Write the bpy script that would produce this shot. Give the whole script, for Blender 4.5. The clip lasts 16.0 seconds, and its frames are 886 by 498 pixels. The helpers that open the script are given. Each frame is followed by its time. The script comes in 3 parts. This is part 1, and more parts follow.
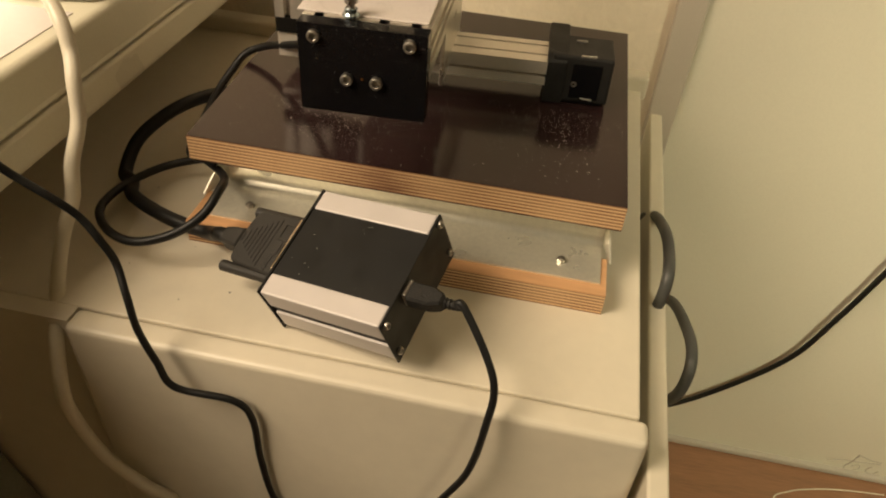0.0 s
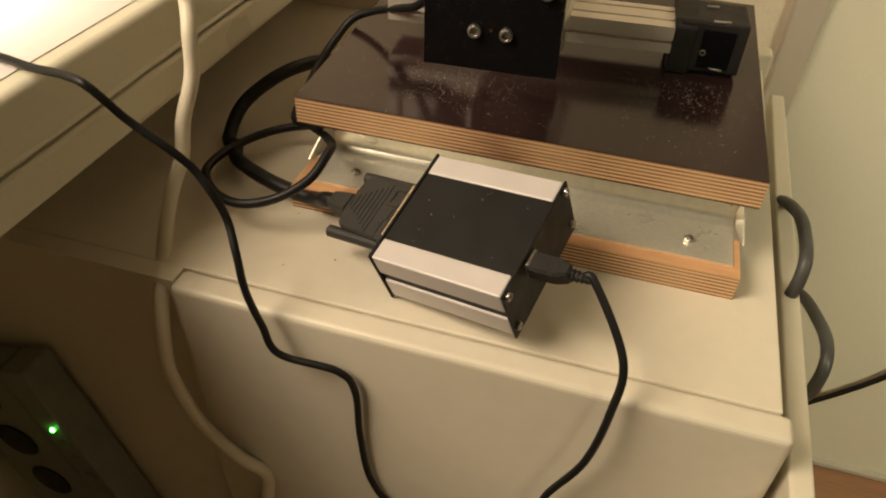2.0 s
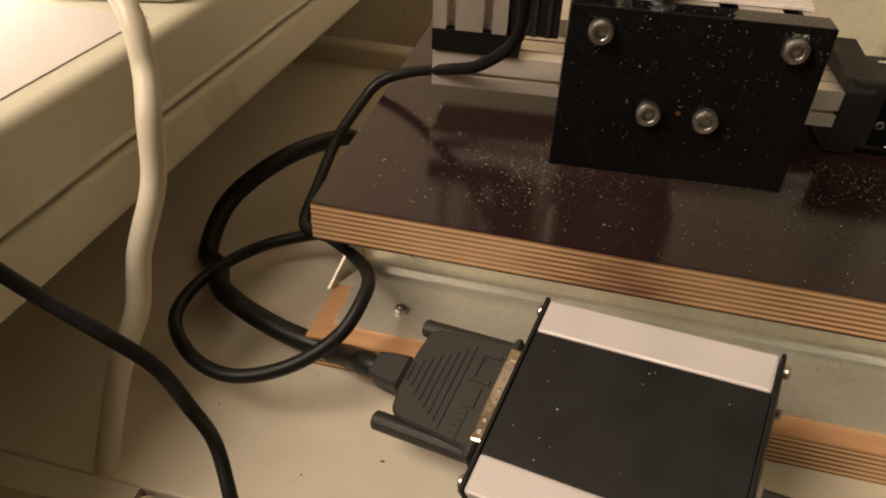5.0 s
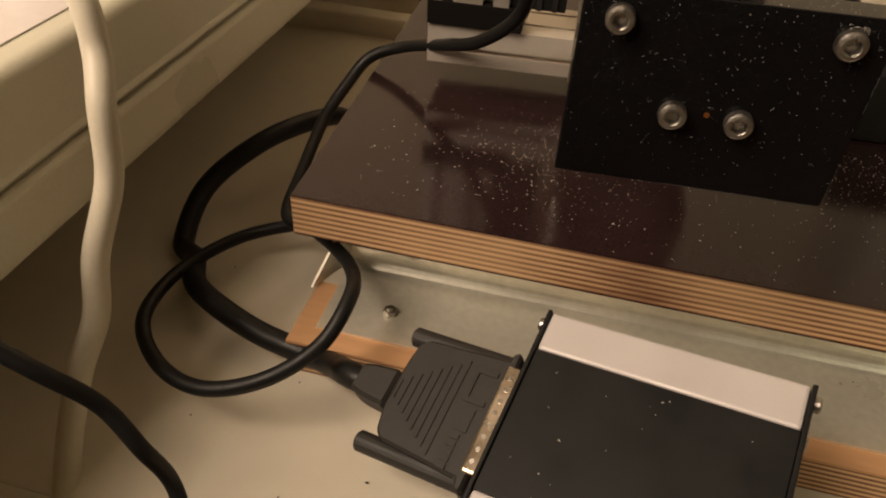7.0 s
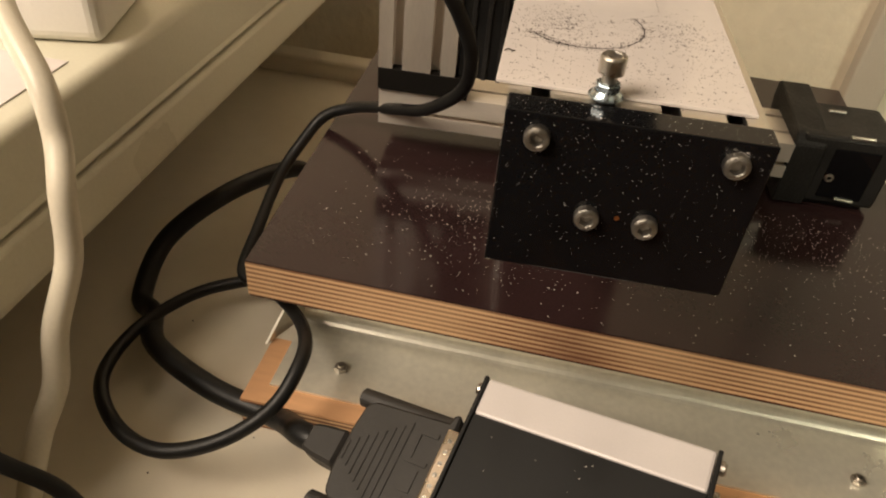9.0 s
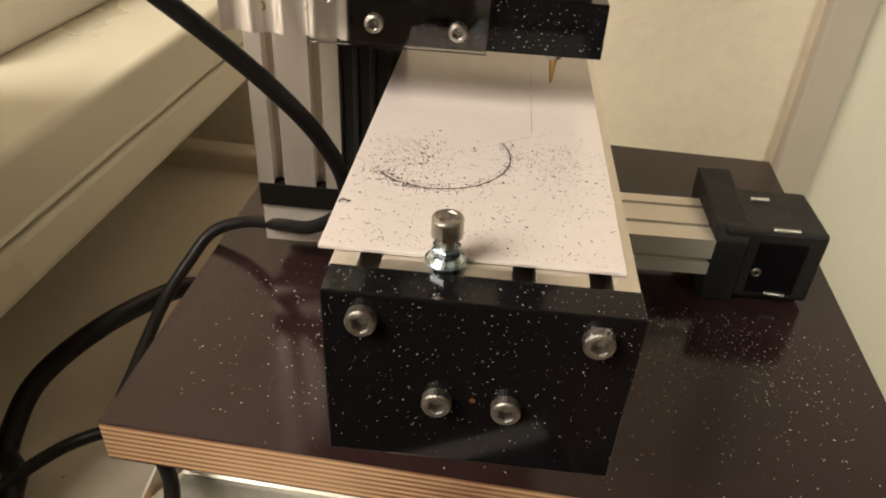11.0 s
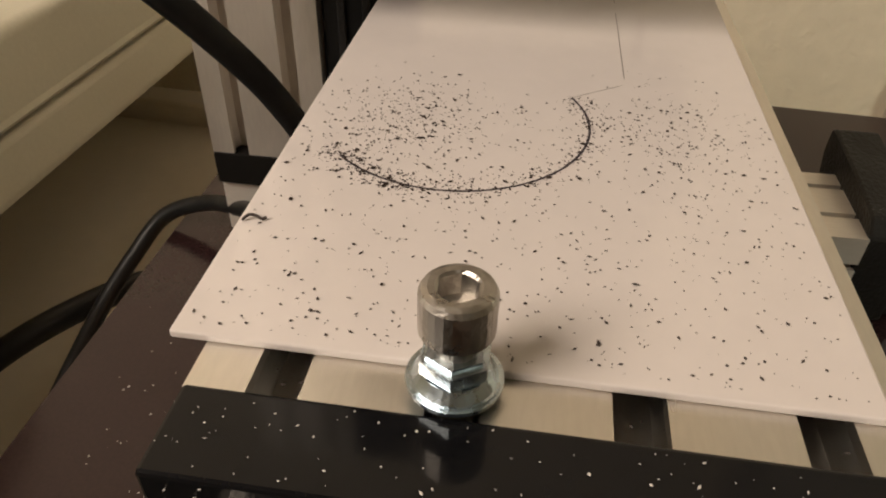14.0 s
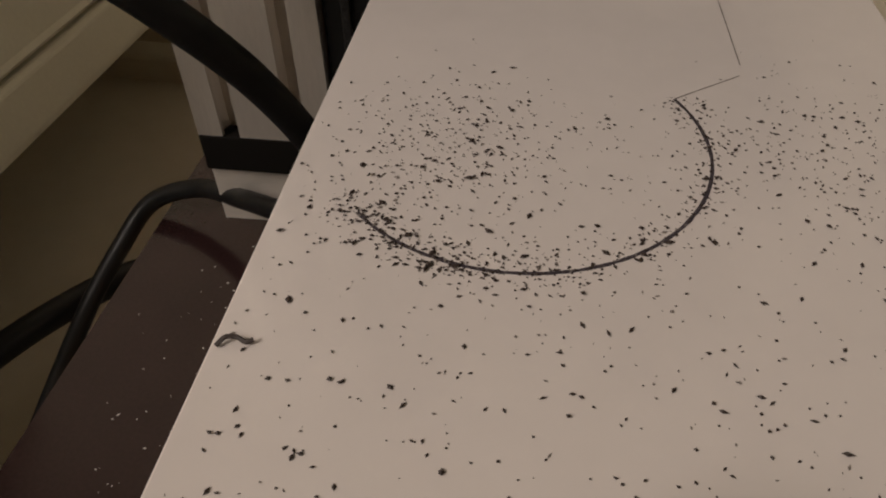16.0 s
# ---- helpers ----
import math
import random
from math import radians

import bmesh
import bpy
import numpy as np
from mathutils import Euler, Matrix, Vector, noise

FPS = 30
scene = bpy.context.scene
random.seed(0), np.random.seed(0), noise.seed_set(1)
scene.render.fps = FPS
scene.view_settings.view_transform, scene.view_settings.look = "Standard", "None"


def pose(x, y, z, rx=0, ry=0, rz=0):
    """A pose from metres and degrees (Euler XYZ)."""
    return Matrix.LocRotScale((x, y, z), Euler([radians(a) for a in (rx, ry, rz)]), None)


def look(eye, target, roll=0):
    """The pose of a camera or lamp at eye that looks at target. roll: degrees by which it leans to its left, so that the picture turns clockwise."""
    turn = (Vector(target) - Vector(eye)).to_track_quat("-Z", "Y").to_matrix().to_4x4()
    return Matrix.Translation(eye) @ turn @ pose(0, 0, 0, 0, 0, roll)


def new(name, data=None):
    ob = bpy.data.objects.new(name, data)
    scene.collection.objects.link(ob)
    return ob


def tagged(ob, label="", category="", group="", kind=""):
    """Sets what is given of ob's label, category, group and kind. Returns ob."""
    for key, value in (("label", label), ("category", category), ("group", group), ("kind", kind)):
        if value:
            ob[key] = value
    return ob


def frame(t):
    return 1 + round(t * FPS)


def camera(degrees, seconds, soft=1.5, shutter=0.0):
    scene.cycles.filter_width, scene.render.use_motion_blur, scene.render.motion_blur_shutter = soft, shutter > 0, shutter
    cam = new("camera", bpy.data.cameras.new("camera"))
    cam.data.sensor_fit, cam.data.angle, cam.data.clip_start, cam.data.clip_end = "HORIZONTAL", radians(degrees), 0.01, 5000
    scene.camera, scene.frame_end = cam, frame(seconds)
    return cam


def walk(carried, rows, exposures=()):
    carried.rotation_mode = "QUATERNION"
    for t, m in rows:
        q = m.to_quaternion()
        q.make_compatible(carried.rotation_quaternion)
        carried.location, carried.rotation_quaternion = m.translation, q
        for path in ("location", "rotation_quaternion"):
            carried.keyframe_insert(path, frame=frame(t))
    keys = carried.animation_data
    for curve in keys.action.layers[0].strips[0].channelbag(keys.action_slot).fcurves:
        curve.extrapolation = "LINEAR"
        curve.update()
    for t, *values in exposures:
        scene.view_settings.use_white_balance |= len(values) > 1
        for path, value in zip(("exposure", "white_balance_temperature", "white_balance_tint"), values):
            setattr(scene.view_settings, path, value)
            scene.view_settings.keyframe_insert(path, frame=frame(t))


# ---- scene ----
cam = camera(63.15, 16.0, soft=2.0)
PATH = [
    (0, (0.2538, -0.4106, 0.3498), (0.1983, -0.0301, 0.0303), 4.68),
    (0.5, (0.2544, -0.4204, 0.3458), (0.1938, -0.0509, 0.0144), 3.83),
    (1, (0.2504, -0.4245, 0.3339), (0.1746, -0.0578, 0.0025), 3.24),
    (1.5, (0.2427, -0.4190, 0.3232), (0.1558, -0.0546, -0.0080), 2.96),
    (2, (0.2219, -0.4067, 0.3152), (0.1222, -0.0377, -0.0071), 2.38),
    (2.5, (0.1952, -0.3753, 0.3016), (0.0944, -0.0013, -0.0146), 1.49),
    (3, (0.1734, -0.3481, 0.2917), (0.0777, 0.0335, -0.0168), 1.65),
    (3.5, (0.1543, -0.3273, 0.2825), (0.0640, 0.0660, -0.0128), 1.90),
    (4, (0.1397, -0.3046, 0.2697), (0.0492, 0.0941, -0.0181), 1.95),
    (6.5, (0.1108, -0.2287, 0.2471), (0.0380, 0.1517, -0.0691), 4.70),
    (7, (0.1155, -0.2284, 0.2478), (0.0358, 0.1498, -0.0694), 3.63),
    (7.5, (0.1143, -0.2312, 0.2585), (0.0475, 0.1564, -0.0503), 4.62),
    (8, (0.1154, -0.2309, 0.2641), (0.0479, 0.1560, -0.0454), 3.67),
    (8.5, (0.1114, -0.2276, 0.2676), (0.0451, 0.1580, -0.0437), 4.84),
    (9, (0.1224, -0.2269, 0.2789), (0.0641, 0.1605, -0.0316), 5.65),
    (9.5, (0.1416, -0.2053, 0.2785), (0.1105, 0.1915, -0.0241), 5.28),
    (12, (0.1531, -0.1651, 0.2946), (0.0943, 0.2461, 0.0162), 2.20),
    (12.5, (0.1541, -0.1576, 0.2866), (0.0961, 0.2467, -0.0019), 2.60),
    (13, (0.1459, -0.1430, 0.2698), (0.0882, 0.2522, -0.0311), 3.35),
    (13.5, (0.1431, -0.1086, 0.2538), (0.0752, 0.2799, -0.0535), 1.99),
    (14, (0.1428, -0.0798, 0.2445), (0.0728, 0.3061, -0.0656), 1.61),
    (14.5, (0.1353, -0.0619, 0.2418), (0.0563, 0.3163, -0.0755), 0.32),
    (15, (0.1346, -0.0534, 0.2402), (0.0539, 0.3167, -0.0861), -0.30),
    (15.5, (0.1289, -0.0489, 0.2395), (0.0511, 0.3155, -0.0939), -0.74),
    (16, (0.1297, -0.0442, 0.2366), (0.0614, 0.3108, -0.1089), -0.81),
]
EXPOSURES = [(0.0, 0.1, 6500, 10), (2.0, 0.1, 6300, 10), (3.0, 0.07, 5900, 12), (4.0, 0.05, 5900, 13), (6.5, -0.27, 6300, 18), (7.5, -0.05, 6200, 16), (9.0, 0.15, 5900, 13),
             (9.7, 0.3, 5700, 11), (12.0, 0.33, 5400, 11), (13.0, 0.02, 5600, 12), (13.5, -0.08, 5550, 13), (14.0, -0.12, 5600, 14), (14.5, -0.46, 5400, 14),
             (15.0, -0.70, 5380, 14), (16.0, -0.88, 5350, 15)]
walk(cam, [(t, look(eye, target, roll)) for t, eye, target, roll in PATH], EXPOSURES)

# ---- world and lamps: evening room, warm ceiling lamp, added fills for sill and right wall ----
world = bpy.data.worlds.new("world")
scene.world = world
world.use_nodes = True
world.node_tree.nodes["Background"].inputs[0].default_value = (0.80, 0.90, 0.52, 1)
world.node_tree.nodes["Background"].inputs[1].default_value = 0.03


def lamp(name, eye, target, size, watts, colour, spread=180):
    data = bpy.data.lights.new(name, "AREA")
    data.shape, data.size, data.energy, data.color = "DISK", size, watts, colour
    data.spread = radians(spread)
    ob = new(name, data)
    ob.matrix_world = look(eye, target)
    return ob


lamp("room_lamp", (-0.67, -0.69, 1.11), (0.1, -0.05, 0.0), 0.80, 25.5, (1.0, 0.795, 0.55))
# added fill, no lamp seen: narrow cone that lifts only the right wall
lamp("right_wall_fill", (1.30, -1.00, 1.25), (0.98, 0.46, -0.3), 0.40, 3.3, (1.0, 0.92, 0.60), 58)
# added warm fill straight above the sill, coned to overexpose just its top
lamp("sill_fill", (-0.42, -0.10, 0.70), (-0.40, -0.10, 0.13), 0.10, 4.5, (1.0, 0.90, 0.74), 55)

# ---- materials ----


def mat(name, colour, rough=0.5, metal=0.0, vary=0.1, scale=40.0, fine=600.0, bump=0.0, bump_scale=200.0,
        rough_vary=0.1, coat=0.0, spec=0.5, stretch=(1, 1, 1)):
    m = bpy.data.materials.new(name)
    m.use_nodes = True
    nt = m.node_tree
    b = nt.nodes["Principled BSDF"]
    b.inputs["Metallic"].default_value = metal
    b.inputs["Coat Weight"].default_value = coat
    b.inputs["Specular IOR Level"].default_value = spec
    tc = nt.nodes.new("ShaderNodeTexCoord")
    mp = nt.nodes.new("ShaderNodeMapping")
    mp.inputs["Scale"].default_value = stretch
    nt.links.new(tc.outputs["Object"], mp.inputs[0])
    n1 = nt.nodes.new("ShaderNodeTexNoise")
    n1.inputs["Scale"].default_value, n1.inputs["Detail"].default_value = scale, 5
    n2 = nt.nodes.new("ShaderNodeTexNoise")
    n2.inputs["Scale"].default_value, n2.inputs["Detail"].default_value = fine, 3
    for n in (n1, n2):
        nt.links.new(mp.outputs[0], n.inputs["Vector"])
    add = nt.nodes.new("ShaderNodeMath")
    add.operation = "ADD"
    nt.links.new(n1.outputs["Fac"], add.inputs[0])
    nt.links.new(n2.outputs["Fac"], add.inputs[1])
    r = nt.nodes.new("ShaderNodeMapRange")
    r.inputs["From Min"].default_value, r.inputs["From Max"].default_value = 0.6, 1.4
    r.inputs["To Min"].default_value, r.inputs["To Max"].default_value = 1 - vary, 1 + vary
    nt.links.new(add.outputs[0], r.inputs[0])
    mul = nt.nodes.new("ShaderNodeVectorMath")
    mul.operation = "SCALE"
    mul.inputs[0].default_value = colour
    nt.links.new(r.outputs[0], mul.inputs["Scale"])
    nt.links.new(mul.outputs[0], b.inputs["Base Color"])
    rr = nt.nodes.new("ShaderNodeMapRange")
    rr.inputs["From Min"].default_value, rr.inputs["From Max"].default_value = 0.3, 0.7
    rr.inputs["To Min"].default_value = max(0.02, rough - rough_vary)
    rr.inputs["To Max"].default_value = min(1, rough + rough_vary)
    nt.links.new(n1.outputs["Fac"], rr.inputs[0])
    nt.links.new(rr.outputs[0], b.inputs["Roughness"])
    if bump:
        n3 = nt.nodes.new("ShaderNodeTexNoise")
        n3.inputs["Scale"].default_value, n3.inputs["Detail"].default_value = bump_scale, 4
        nt.links.new(mp.outputs[0], n3.inputs["Vector"])
        bp = nt.nodes.new("ShaderNodeBump")
        bp.inputs["Strength"].default_value, bp.inputs["Distance"].default_value = min(bump, 1), 0.001 if bump < 1 else 0.002
        nt.links.new(n3.outputs["Fac"], bp.inputs["Height"])
        nt.links.new(bp.outputs[0], b.inputs["Normal"])
    return m


def banded(name, light, dark, axis, thick, rough=0.6, burn=0.0):
    """Plywood edge: veneer layers across one axis, streaked along the others."""
    m = mat(name, light, rough, vary=0.12)
    nt = m.node_tree
    b = nt.nodes["Principled BSDF"]
    tc = nt.nodes.new("ShaderNodeTexCoord")
    sep = nt.nodes.new("ShaderNodeSeparateXYZ")
    nt.links.new(tc.outputs["Object"], sep.inputs[0])
    mp = nt.nodes.new("ShaderNodeMapping")
    mp.inputs["Scale"].default_value = (1, 1, 8) if axis == 2 else (1, 8, 1)
    nt.links.new(tc.outputs["Object"], mp.inputs[0])
    nz = nt.nodes.new("ShaderNodeTexNoise")
    nz.inputs["Scale"].default_value, nz.inputs["Detail"].default_value = 9, 4
    nt.links.new(mp.outputs[0], nz.inputs["Vector"])
    wob = nt.nodes.new("ShaderNodeMath")
    wob.operation = "MULTIPLY_ADD"
    nt.links.new(nz.outputs["Fac"], wob.inputs[0])
    wob.inputs[1].default_value = 0.0004
    nt.links.new(sep.outputs[axis], wob.inputs[2])
    wave = nt.nodes.new("ShaderNodeMath")
    wave.operation = "MULTIPLY"
    nt.links.new(wob.outputs[0], wave.inputs[0])
    wave.inputs[1].default_value = math.pi / thick
    sine = nt.nodes.new("ShaderNodeMath")
    sine.operation = "SINE"
    nt.links.new(wave.outputs[0], sine.inputs[0])
    ramp = nt.nodes.new("ShaderNodeMapRange")
    ramp.inputs["From Min"].default_value, ramp.inputs["From Max"].default_value = -0.35, 0.35
    nt.links.new(sine.outputs[0], ramp.inputs[0])
    # burnt, darker stretches
    n4 = nt.nodes.new("ShaderNodeTexNoise")
    n4.inputs["Scale"].default_value, n4.inputs["Detail"].default_value = 14, 3
    nt.links.new(tc.outputs["Object"], n4.inputs["Vector"])
    dr = nt.nodes.new("ShaderNodeMapRange")
    dr.inputs["From Min"].default_value, dr.inputs["From Max"].default_value = 0.42, 0.68
    dr.inputs["To Min"].default_value, dr.inputs["To Max"].default_value = 0.60, 1.0
    nt.links.new(n4.outputs["Fac"], dr.inputs[0])
    fac = nt.nodes.new("ShaderNodeMath")
    fac.operation = "MULTIPLY"
    nt.links.new(ramp.outputs[0], fac.inputs[0])
    nt.links.new(dr.outputs[0], fac.inputs[1])
    mix = nt.nodes.new("ShaderNodeMix")
    mix.data_type = "RGBA"
    mix.inputs["A"].default_value, mix.inputs["B"].default_value = (*light, 1), (*dark, 1)
    nt.links.new(fac.outputs[0], mix.inputs["Factor"])
    nt.links.new(mix.outputs["Result"], b.inputs["Base Color"])
    if burn:
        # scorched stretch along the edge
        off = nt.nodes.new("ShaderNodeMath")
        off.operation = "SUBTRACT"
        nt.links.new(sep.outputs[0], off.inputs[0])
        off.inputs[1].default_value = burn
        ab = nt.nodes.new("ShaderNodeMath")
        ab.operation = "ABSOLUTE"
        nt.links.new(off.outputs[0], ab.inputs[0])
        near = nt.nodes.new("ShaderNodeMapRange")
        near.inputs["From Min"].default_value, near.inputs["From Max"].default_value = 0.0, 0.075
        near.inputs["To Min"].default_value, near.inputs["To Max"].default_value = 0.78, 0.0
        nt.links.new(ab.outputs[0], near.inputs[0])
        dim = nt.nodes.new("ShaderNodeMapRange")
        dim.inputs["From Min"].default_value, dim.inputs["From Max"].default_value = 0.40, 0.60
        nt.links.new(nz.outputs["Fac"], dim.inputs[0])
        amount = nt.nodes.new("ShaderNodeMath")
        amount.operation = "MULTIPLY"
        nt.links.new(near.outputs[0], amount.inputs[0])
        nt.links.new(dim.outputs[0], amount.inputs[1])
        char = nt.nodes.new("ShaderNodeMix")
        char.data_type = "RGBA"
        char.inputs["B"].default_value = (0.09, 0.022, 0.010, 1)
        nt.links.new(mix.outputs["Result"], char.inputs["A"])
        nt.links.new(amount.outputs[0], char.inputs["Factor"])
        nt.links.new(char.outputs["Result"], b.inputs["Base Color"])
    return m


CREAM = mat("cream_laminate", (0.72, 0.66, 0.54), 0.42, vary=0.04, scale=9, fine=90, bump=0.08, bump_scale=900)
SILL = mat("sill_paint", (0.66, 0.63, 0.50), 0.35, vary=0.05, scale=12, bump=0.1, bump_scale=120)
WALL = mat("plaster", (0.74, 0.66, 0.52), 0.8, vary=0.07, scale=7, fine=60, bump=1.0, bump_scale=120)
DOOR = mat("smooth_paint", (0.74, 0.70, 0.58), 0.6, vary=0.03, scale=5, fine=300, bump=0.15, bump_scale=400)
# unseen ceiling and outer walls: colour chosen for how much light they bounce
FARWALL = mat("far_wall_bounce_tone", (0.36, 0.34, 0.25), 0.7, vary=0.08, scale=4)
TRIM = mat("trim_paint", (0.50, 0.45, 0.38), 0.5, vary=0.05, scale=15)
FLOORM = mat("floor_wood", (0.30, 0.15, 0.08), 0.45, vary=0.25, scale=14, fine=120, stretch=(0.25, 3, 1))
DARKWALL = mat("shaded_wall", (0.70, 0.66, 0.52), 0.8, vary=0.1, scale=10)
FILM = mat("phenolic_film", (0.027, 0.0138, 0.0138), 0.13, spec=0.36, vary=0.25, scale=30, fine=900, bump=0.03, bump_scale=1500, rough_vary=0.03)
PLY = banded("plywood_edge", (0.74, 0.50, 0.28), (0.17, 0.055, 0.02), 2, 0.00135)
PLY_BURNT = banded("scorched_plywood_edge", (0.74, 0.50, 0.28), (0.17, 0.055, 0.02), 2, 0.00135, burn=0.152)
WOOD = mat("birch_face", (0.60, 0.34, 0.17), 0.55, vary=0.16, scale=12, fine=120, stretch=(0.3, 2, 1))
ALU = mat("aluminium", (0.82, 0.76, 0.68), 0.42, metal=0.6, vary=0.06, scale=60, fine=1200, stretch=(0.2, 1, 1), bump=0.05, bump_scale=900)
ALU_Y = mat("aluminium_long", (0.80, 0.77, 0.71), 0.34, metal=1.0, vary=0.06, scale=60, fine=1200, stretch=(1, 0.2, 1))
ALU_Z = mat("aluminium_upright", (0.74, 0.69, 0.62), 0.42, metal=0.75, vary=0.06, scale=60, fine=1200, stretch=(1, 1, 0.2))
SHEETMETAL = mat("zinc_sheet", (0.80, 0.77, 0.66), 0.36, metal=0.6, vary=0.10, scale=25, fine=300, bump=0.1, bump_scale=60)
STEEL = mat("steel", (0.50, 0.47, 0.43), 0.34, metal=1.0, vary=0.1, scale=300, bump=0.2, bump_scale=1200)
DULL = mat("dull_steel", (0.34, 0.32, 0.29), 0.42, metal=1.0, vary=0.15, scale=300, bump=0.3, bump_scale=1500)
ZINC = mat("zinc_plated", (0.60, 0.68, 0.74), 0.25, metal=1.0, vary=0.1, scale=300)
ACRYL = mat("black_acrylic", (0.006, 0.006, 0.007), 0.09, spec=0.25, vary=0.3, scale=30, rough_vary=0.05)
BLACKPLASTIC = mat("black_plastic", (0.018, 0.017, 0.016), 0.55, spec=0.3, vary=0.4, scale=60, fine=900, bump=0.6, bump_scale=700)
HOOD = mat("moulded_plastic", (0.022, 0.020, 0.018), 0.55, vary=0.2, scale=80, bump=0.2, bump_scale=2500)
ANOD = mat("black_anodised", (0.009, 0.009, 0.009), 0.5, spec=0.3, vary=0.2, scale=50, fine=1500, bump=0.06, bump_scale=2000)
SILVER = mat("silver_anodised", (0.60, 0.56, 0.55), 0.5, metal=0.1, vary=0.05, scale=50, fine=1500)
DARKSLOT = mat("slot_dark", (0.008, 0.007, 0.006), 0.7, spec=0.12)
SHEETW = mat("white_sheet", (0.72, 0.66, 0.63), 0.15, vary=0.03, scale=20, fine=200, rough_vary=0.06)
GROOVE = mat("cut_groove", (0.05, 0.04, 0.05), 0.7)
CHIPD = mat("dark_chip", (0.035, 0.022, 0.018), 0.6)
CHIPG = mat("grey_chip", (0.22, 0.19, 0.17), 0.6)
CHIPW = mat("white_chip", (0.70, 0.66, 0.60), 0.6)
RUBBER = mat("black_rubber", (0.009, 0.009, 0.009), 0.45, spec=0.35, vary=0.2, scale=100, bump=0.05, bump_scale=800)
GREYRUB = mat("grey_rubber", (0.075, 0.075, 0.072), 0.5, vary=0.15, scale=60)
WHITEPVC = mat("white_cable", (0.74, 0.68, 0.55), 0.4, vary=0.05, scale=40)
WHITEPL = mat("white_plastic", (0.76, 0.73, 0.66), 0.35, vary=0.03, scale=20)
BRASS = mat("brass", (0.55, 0.36, 0.14), 0.35, metal=1.0)
GOLD = mat("plated_shell", (0.78, 0.66, 0.52), 0.28, metal=1.0)
DEVICE = mat("device_grey", (0.20, 0.22, 0.18), 0.5, vary=0.2, scale=40)
CLEAR = bpy.data.materials.new("clear_acrylic")
CLEAR.use_nodes = True
CLEAR.node_tree.nodes["Principled BSDF"].inputs["Transmission Weight"].default_value = 1.0
CLEAR.node_tree.nodes["Principled BSDF"].inputs["Roughness"].default_value = 0.03
CLEAR.node_tree.nodes["Principled BSDF"].inputs["IOR"].default_value = 1.49
LED = bpy.data.materials.new("green_led")
LED.use_nodes = True
LED.node_tree.nodes["Principled BSDF"].inputs["Emission Color"].default_value = (0.1, 1.0, 0.08, 1)
LED.node_tree.nodes["Principled BSDF"].inputs["Emission Strength"].default_value = 20
AMBER = bpy.data.materials.new("copper_tip")
AMBER.use_nodes = True
AMBER.node_tree.nodes["Principled BSDF"].inputs["Base Color"].default_value = (0.95, 0.62, 0.28, 1)
AMBER.node_tree.nodes["Principled BSDF"].inputs["Metallic"].default_value = 1.0
AMBER.node_tree.nodes["Principled BSDF"].inputs["Roughness"].default_value = 0.2

# ---- mesh helpers, all in millimetres ----
MM = 0.001


def link(name, bm, material, parent=None, label="", smooth=False):
    me = bpy.data.meshes.new(name)
    bmesh.ops.recalc_face_normals(bm, faces=bm.faces)
    bm.to_mesh(me)
    bm.free()
    for m in (material if isinstance(material, (list, tuple)) else [material]):
        me.materials.append(m)
    if smooth:
        me.shade_smooth()
    ob = new(name, me)
    ob.parent = parent
    if label:
        ob["label"] = label
    return ob


part = link


def thing(name, label, category, group="", kind="", m=None):
    ob = new(name)
    ob.empty_display_size = 0.01
    if m is not None:
        ob.matrix_world = m
    return tagged(ob, label, category, group, kind)


def box(x0, x1, y0, y1, z0, z1, bevel=0.0, seg=2, bm=None):
    """A bevelled block between the given planes."""
    own = bmesh.new()
    bmesh.ops.create_cube(own, size=1)
    for v in own.verts:
        v.co = ((x0 if v.co.x < 0 else x1) * MM, (y0 if v.co.y < 0 else y1) * MM, (z0 if v.co.z < 0 else z1) * MM)
    if bevel:
        bmesh.ops.bevel(own, geom=own.edges[:], offset=bevel * MM, segments=seg, profile=0.5, affect="EDGES")
    return join(bm, own)


def join(bm, own):
    if bm is None:
        return own
    me = bpy.data.meshes.new("t")
    own.to_mesh(me)
    own.free()
    bm.from_mesh(me)
    bpy.data.meshes.remove(me)
    return bm


def prism(outline, a, b, axis, bm=None, bevel=0.0):
    """An outline of (u, v) drawn along an axis from a to b. axis 0: (y, z); 1: (x, z); 2: (x, y)."""
    own = bmesh.new()

    def at(p, w):
        c = {0: (w, p[0], p[1]), 1: (p[0], w, p[1]), 2: (p[0], p[1], w)}[axis]
        return [k * MM for k in c]
    lo = [own.verts.new(at(p, a)) for p in outline]
    hi = [own.verts.new(at(p, b)) for p in outline]
    own.faces.new(lo)
    own.faces.new(hi)
    n = len(outline)
    for i in range(n):
        own.faces.new((lo[i], lo[(i + 1) % n], hi[(i + 1) % n], hi[i]))
    bmesh.ops.recalc_face_normals(own, faces=own.faces)
    if bevel:
        bmesh.ops.bevel(own, geom=own.edges[:], offset=bevel * MM, segments=1, affect="EDGES")
    return join(bm, own)


